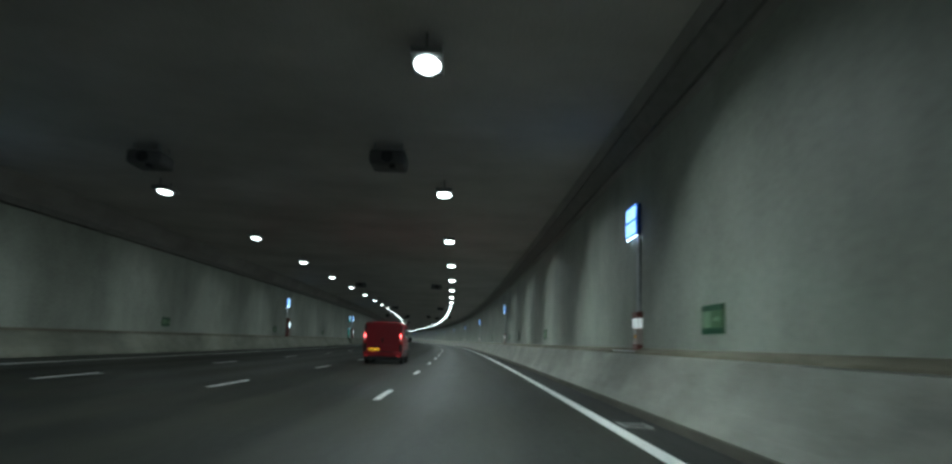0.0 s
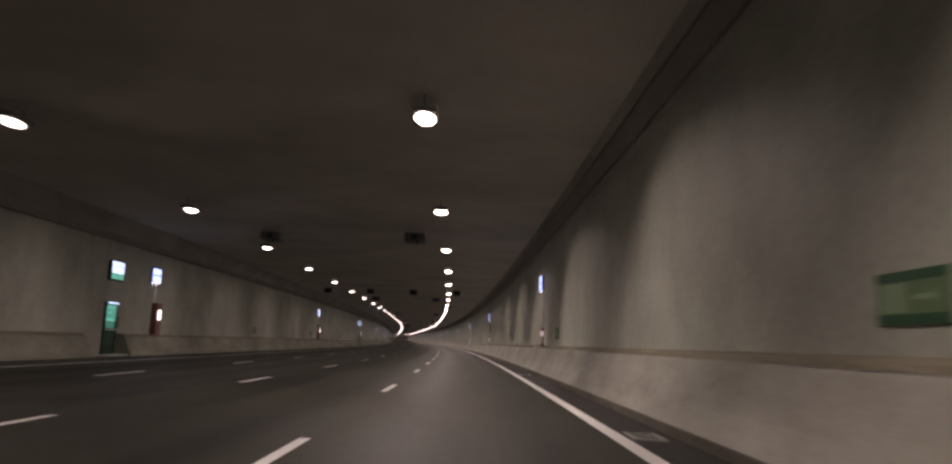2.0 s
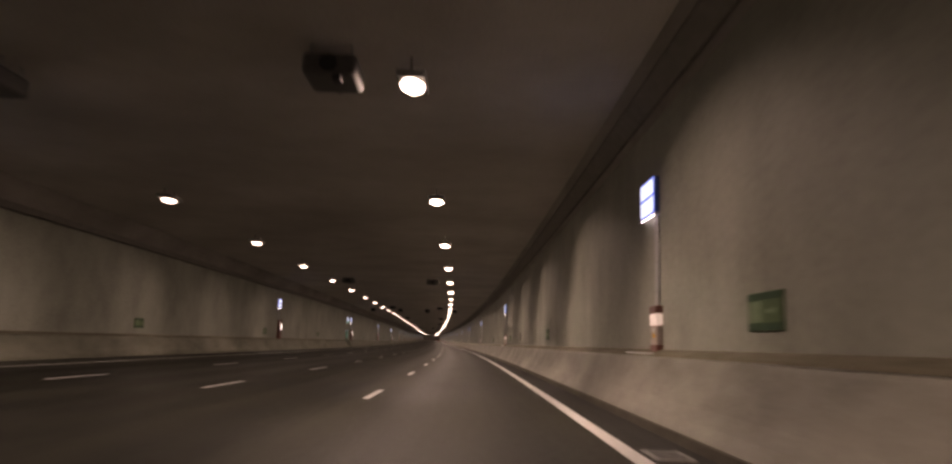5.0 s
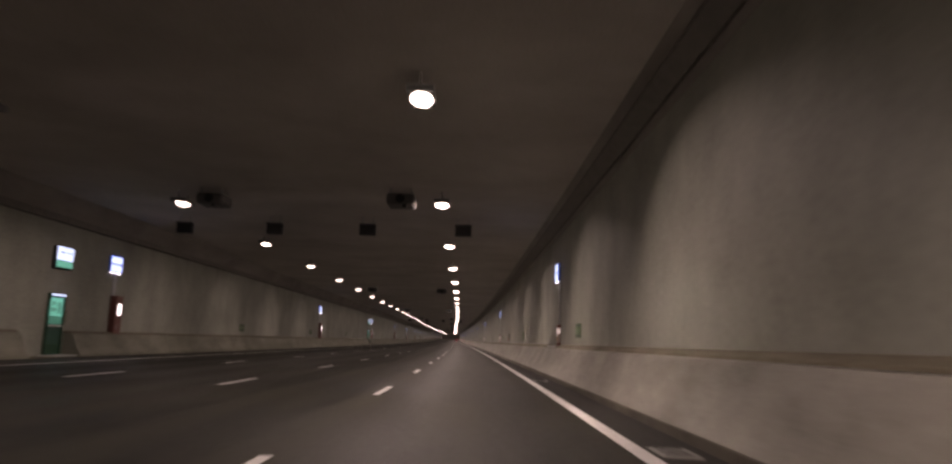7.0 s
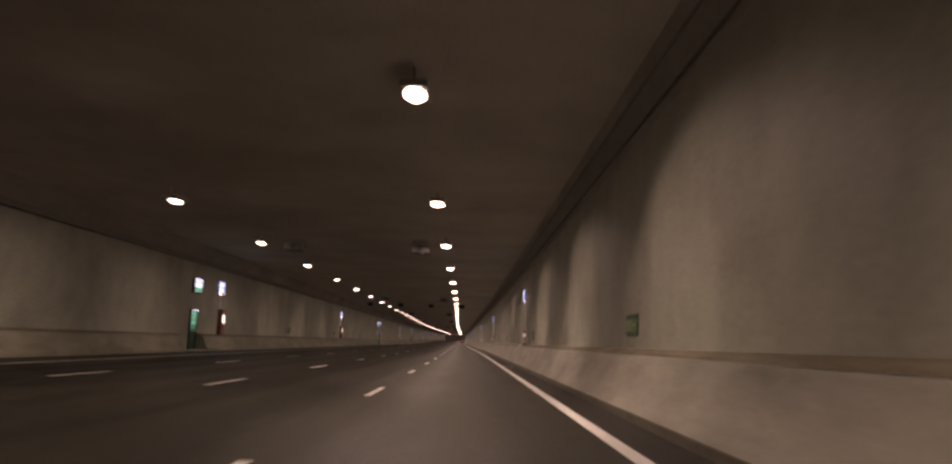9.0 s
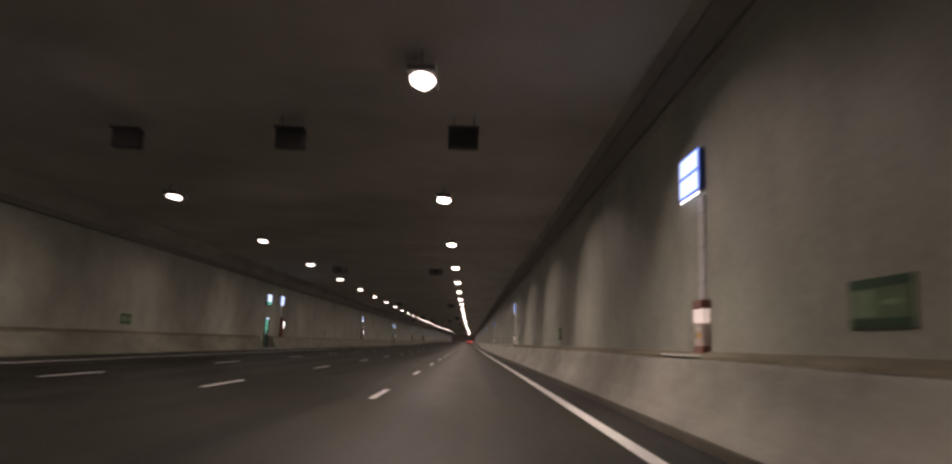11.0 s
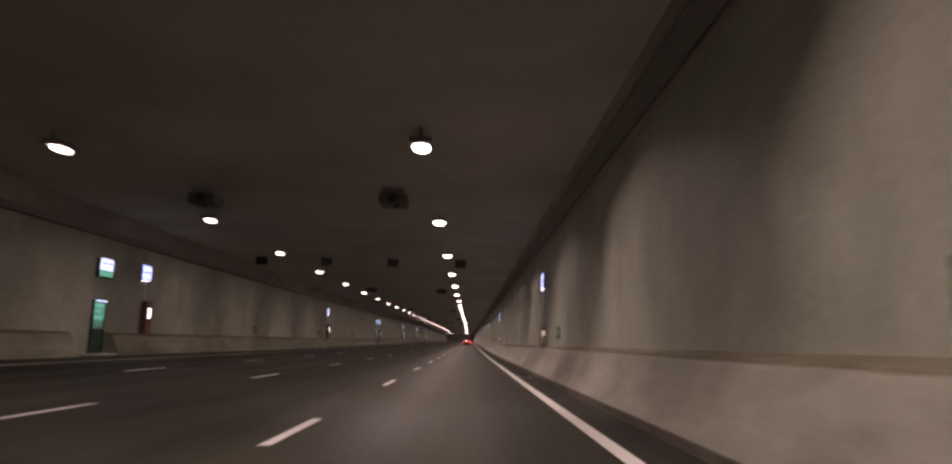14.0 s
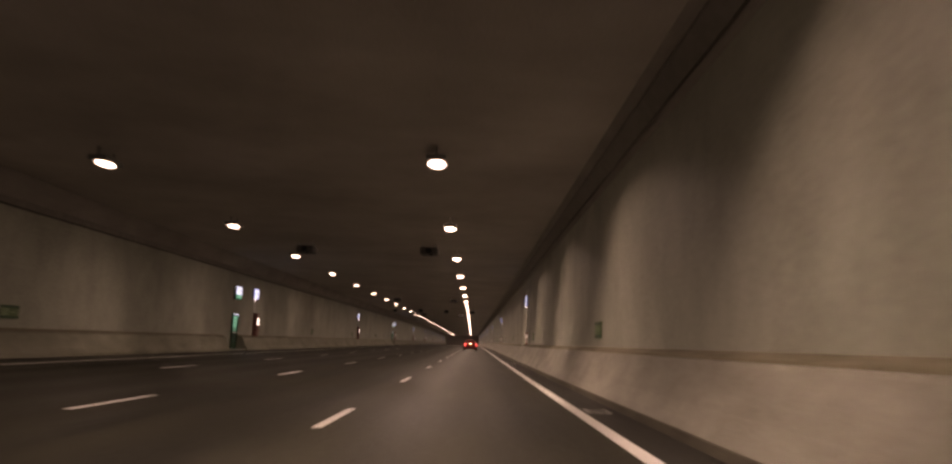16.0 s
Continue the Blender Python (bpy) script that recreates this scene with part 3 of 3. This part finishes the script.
one, two = wall_cabinet(at(34.85, RIGHT, 1.585)), wall_cabinet(at(122.45, RIGHT, 1.585), True)
two["label"] = "grey metal wall cabinet with a small red mark"
for k in range(2, 9):
    copy_thing(two if k == 3 else one, at(34.85 + 87.6 * k, RIGHT, 1.585))

one, two = exit_door(at(DOORS[0], LEFT, LEFT_Z + 0.04, 180)), door_sign(at(DOORS[0], LEFT, 3.72, 180))
for s in DOORS[1:]:
    copy_thing(one, at(s, LEFT, LEFT_Z + 0.04, 180))
    copy_thing(two, at(s, LEFT, 3.72, 180))


# ---- vehicles: y runs from the rear to the front, z from the road ----
def loft(stations, smooth=True):
    """A body from cross-sections: (y, [(x, z) from the bottom middle up one side])."""
    bm = bmesh.new()
    rows = []
    for y, half in stations:
        ring_points = [(x, z) for x, z in half] + [(-x, z) for x, z in reversed(half) if x > 0.001]
        rows.append([bm.verts.new((x, y, z)) for x, z in ring_points])
    n = len(rows[0])
    for p, q in zip(rows, rows[1:]):
        for i in range(n):
            bm.faces.new((p[i], p[(i + 1) % n], q[(i + 1) % n], q[i]))
    bm.faces.new(rows[0])
    bm.faces.new(rows[-1])
    for f in bm.faces:
        f.smooth = smooth and len(f.verts) == 4
    return bm


def wheel(root, x, y, radius, width):
    tyre_part = part("wheel", ring(radius, radius * 0.62, width, (x, y, radius)), RUBBER, root, "black rubber tyre")
    side = 1 if x > 0 else -1
    part("rim", tube(radius * 0.63, width * 0.7, "X", 20, radius * 0.45, (x + side * 0.01, y, radius)), RIM, tyre_part, "steel rim")
    part("hub", tube(radius * 0.16, width * 0.2, "X", 12, 0, (x + side * width * 0.33, y, radius)), PLASTIC, tyre_part)


def van_section(w, zb, waist, zr, top, crown=0.05):
    return [(0.0, zb), (w - 0.12, zb), (w - 0.02, zb + 0.10), (w, zb + 0.35), (w, waist), (w - (w - top) * 0.45, waist + (zr - waist) * 0.55),
            (top + 0.03, zr - 0.16), (top - 0.02, zr - 0.06), (top - 0.12, zr - 0.01), (top * 0.5, zr + crown * 0.6), (0.0, zr + crown)]


def van(m):
    root = thing("van", m, "red panel van with lit tail lamps and yellow plate", "van")
    body = loft([(0.03, van_section(0.915, 0.32, 1.05, 1.955, 0.845, 0.02)), (0.07, van_section(0.94, 0.30, 1.05, 1.985, 0.875, 0.025)), (0.5, van_section(0.95, 0.29, 1.05, 2.0, 0.885, 0.03)),
                 (2.4, van_section(0.955, 0.28, 1.05, 2.0, 0.885, 0.03)), (3.25, van_section(0.955, 0.28, 1.04, 1.97, 0.86, 0.03)), (3.55, van_section(0.95, 0.28, 1.03, 1.86, 0.80, 0.03)),
                 (4.15, van_section(0.93, 0.28, 0.98, 1.30, 0.80, 0.03)), (4.30, van_section(0.92, 0.28, 0.92, 1.14, 0.80, 0.03)), (4.62, van_section(0.86, 0.28, 0.78, 0.96, 0.74, 0.02)), (4.76, van_section(0.74, 0.32, 0.62, 0.72, 0.66, 0.01))])
    part("body", body, VANRED, root)
    # one tall tailgate, a little proud, leaning in above the waist
    bm = bmesh.new()
    half = [(0.0, 0.62), (0.78, 0.62), (0.79, 1.08), (0.80, 1.55), (0.81, 1.86), (0.76, 1.925), (0.0, 1.945)]
    pts = half + [(-x, z) for x, z in reversed(half) if x > 0]
    a = [bm.verts.new((x, -0.012 + 0.03 * max(0, z - 1.3), z)) for x, z in pts]
    b = [bm.verts.new((x, 0.06 + 0.03 * max(0, z - 1.3), z)) for x, z in pts]
    bm.faces.new(a)
    bm.faces.new(b[::-1])
    for i in range(len(pts)):
        bm.faces.new((a[i], a[(i + 1) % len(pts)], b[(i + 1) % len(pts)], b[i]))
    bmesh.ops.bevel(bm, geom=[e for e in bm.edges if e.verts[0].co.y < 0.03 and e.verts[1].co.y < 0.03], offset=0.015, segments=2, affect="EDGES")
    gate = part("tailgate", bm, VANRED, root)
    part("badge", box(-0.05, 0.02, -0.03, -0.010, 1.02, 1.24, 0.012), BLACK, gate, "dark badge")
    part("crease", box(-0.72, 0.72, -0.026, -0.010, 0.885, 0.91, 0.006), VANRED, gate)
    part("grip", box(-0.42, -0.12, -0.045, -0.010, 0.80, 0.85, 0.012), PLASTIC, gate)
    part("lower_crease", box(-0.74, 0.74, -0.022, -0.010, 1.30, 1.318, 0.004), VANRED, gate)
    for x in (-0.62, 0.62):
        part("hinge", box(x - 0.06, x + 0.06, -0.005, 0.05, 1.925, 1.965, 0.008), PLASTIC, gate)
    part("rear_step", box(-0.55, 0.55, -0.125, -0.06, 0.585, 0.612, 0.006), PLASTIC, root, "black plastic step")
    part("roof_seam", box(-0.78, 0.78, 0.0, 0.03, 1.945, 1.958, 0.004), PLASTIC, root)
    part("rear_bumper", box(-0.90, 0.90, -0.10, 0.20, 0.37, 0.60, 0.04, segments=3), VANRED, root)
    part("bumper_skirt", box(-0.86, 0.86, -0.085, 0.25, 0.20, 0.385, 0.03), PLASTIC, root, "black plastic skirt")
    for side in (-1, 1):
        x = side * 0.855
        lens = part("tail_lamp", box(x - 0.065, x + 0.065, -0.03, 0.14, 1.00, 1.52, 0.025), TAILDIM, root, "dark red lens")
        part("lit_bulb", box(x - 0.035, x + 0.035, -0.045, -0.02, 1.27, 1.41, 0.015), TAIL, lens, "glowing red lamp")
        part("reversing_lens", box(x - 0.05, x + 0.05, -0.042, -0.02, 1.13, 1.20, 0.01), WHITE, lens)
        part("corner_trim", box(x - 0.055, x + 0.07, -0.03, 0.12, 0.56, 0.99, 0.02), PLASTIC, root)
        part("pillar_trim", box(x - 0.03, x + 0.055, -0.015, 0.10, 1.53, 1.86, 0.02), PLASTIC, root)
        part("reflector", box(side * 0.76 - 0.07, side * 0.76 + 0.07, -0.115, -0.095, 0.39, 0.425, 0.006), REFLECTOR, root, "red reflector, its returned light given as glow")
        for y in (1.02, 3.72):
            wheel(root, side * 0.835, y, 0.33, 0.22)
            bm = ring(0.40, 0.33, 0.05, (side * 0.93, y, 0.34))
            part("wheel_arch", bm, PLASTIC, root)
        part("front_side_window", box(side * 0.91 - 0.025, side * 0.91 + 0.025, 2.72, 3.60, 1.10, 1.66, 0.02), GLASS, root)
        part("middle_side_window", box(side * 0.915 - 0.022, side * 0.915 + 0.022, 1.30, 2.60, 1.12, 1.70, 0.02), GLASS, root)
        part("side_moulding", box(side * 0.952 - 0.015, side * 0.952 + 0.015, 1.45, 3.25, 0.55, 0.66, 0.01), PLASTIC, root)
        part("roof_gutter", box(side * 0.86 - 0.012, side * 0.86 + 0.012, 0.3, 3.2, 1.86, 1.905, 0.006), VANRED, root)
        mirror = part("mirror", box(side * 1.07 - 0.10, side * 1.07 + 0.10, 3.40, 3.56, 1.06, 1.36, 0.06, segments=4), PLASTIC, root)
        part("mirror_glass", box(side * 1.07 - 0.06, side * 1.07 + 0.06, 3.394, 3.405, 1.12, 1.30), GLASS, mirror)
        part("mirror_arm", box(min(side * 0.90, side * 1.02), max(side * 0.90, side * 1.02), 3.46, 3.54, 1.08, 1.16, 0.01), PLASTIC, mirror)
    part("sliding_door_rail", box(0.935, 0.965, 0.35, 1.90, 1.06, 1.09, 0.005), PLASTIC, root)
    part("windscreen", loft([(3.58, [(0.0, 1.80), (0.70, 1.80), (0.70, 1.81), (0.0, 1.86)]), (4.22, [(0.0, 1.22), (0.78, 1.20), (0.78, 1.21), (0.0, 1.28)])]), GLASS, root)
    plate = part("number_plate", box(-0.66, -0.14, -0.032, -0.010, 0.64, 0.75, 0.006), PLATE, root, "yellow plate")
    for i in range(6):
        part("print_bar", box(-0.62 + i * 0.075, -0.58 + i * 0.075, -0.035, -0.029, 0.665, 0.725), BLACK, plate)
    hood = part("plate_lamp_hood", box(-0.60, -0.22, -0.16, -0.01, 0.785, 0.805, 0.006), VANRED, root)
    part("lamp_lip", box(-0.60, -0.22, -0.168, -0.158, 0.765, 0.805, 0.003), VANRED, hood)
    for x in (-0.52, -0.34):
        part("plate_lamp", box(x - 0.05, x + 0.05, -0.152, -0.125, 0.778, 0.787), PLATE_LAMP, hood, "small warm lamp")
    part("brake_lamp", box(-0.12, 0.12, 0.005, 0.05, 1.958, 1.985, 0.008), TAILDIM, root)
    return root


van(at(20.6, -3.75, fall(-3.75)) @ Matrix.Scale(0.93, 4))


def car_section(w, zb, waist, zr, top):
    return [(0.0, zb), (w - 0.10, zb), (w - 0.01, zb + 0.12), (w, zb + 0.30), (w - 0.02, waist), (top + 0.05, waist + (zr - waist) * 0.6), (top, zr - 0.07), (top - 0.10, zr - 0.01), (0.0, zr + 0.02)]


def car(m):
    root = thing("car", m, "dark red hatchback with lit tail lamps on the road ahead", "car")
    part("body", loft([(0.0, car_section(0.72, 0.36, 0.80, 0.92, 0.62)), (0.10, car_section(0.82, 0.28, 0.88, 1.02, 0.66)), (0.30, car_section(0.86, 0.24, 0.90, 1.22, 0.62)), (0.62, car_section(0.87, 0.22, 0.92, 1.42, 0.58)), (1.6, car_section(0.88, 0.21, 0.92, 1.47, 0.58)),
                       (2.3, car_section(0.88, 0.21, 0.92, 1.42, 0.58)), (3.0, car_section(0.87, 0.22, 0.90, 1.04, 0.66)), (3.8, car_section(0.82, 0.24, 0.74, 0.82, 0.62)), (4.0, car_section(0.70, 0.30, 0.60, 0.66, 0.56))]), CARRED, root)
    part("rear_window", loft([(0.235, [(0.0, 1.04), (0.58, 1.04), (0.585, 1.06), (0.0, 1.06)]), (0.50, [(0.0, 1.34), (0.52, 1.34), (0.525, 1.36), (0.0, 1.37)])]), GLASS, root)
    part("rear_bumper", box(-0.80, 0.80, -0.06, 0.14, 0.30, 0.56, 0.05, segments=3), CARRED, root)
    for side in (-1, 1):
        lens = part("tail_lamp", box(side * 0.70 - 0.11, side * 0.70 + 0.11, -0.02, 0.16, 0.66, 0.94, 0.03), TAILDIM, root, "dark red lens")
        part("lit_bulb", box(side * 0.70 - 0.08, side * 0.70 + 0.08, -0.035, -0.012, 0.72, 0.88, 0.015), TAIL, lens, "glowing red lamp")
        for y in (0.75, 3.2):
            wheel(root, side * 0.78, y, 0.30, 0.19)
        part("side_window", box(side * 0.74 - 0.02, side * 0.74 + 0.02, 1.0, 2.5, 0.98, 1.24, 0.02), GLASS, root)
        part("mirror", box(side * 0.96 - 0.08, side * 0.96 + 0.08, 2.55, 2.66, 0.94, 1.08, 0.03), CARRED, root)
    plate = part("number_plate", box(-0.26, 0.26, -0.035, -0.005, 0.72, 0.83, 0.006), PLATE, root, "yellow plate")
    for i in range(6):
        part("print_bar", box(-0.21 + i * 0.075, -0.17 + i * 0.075, -0.039, -0.033, 0.745, 0.805), BLACK, plate)
    part("plate_lamp", box(-0.1, 0.1, -0.03, 0.02, 0.85, 0.87), PLATE_LAMP, root)
    part("brake_lamp", box(-0.14, 0.14, 0.40, 0.46, 1.40, 1.43), TAILDIM, root)
    return root


car(at(664.0, -0.35, BED))
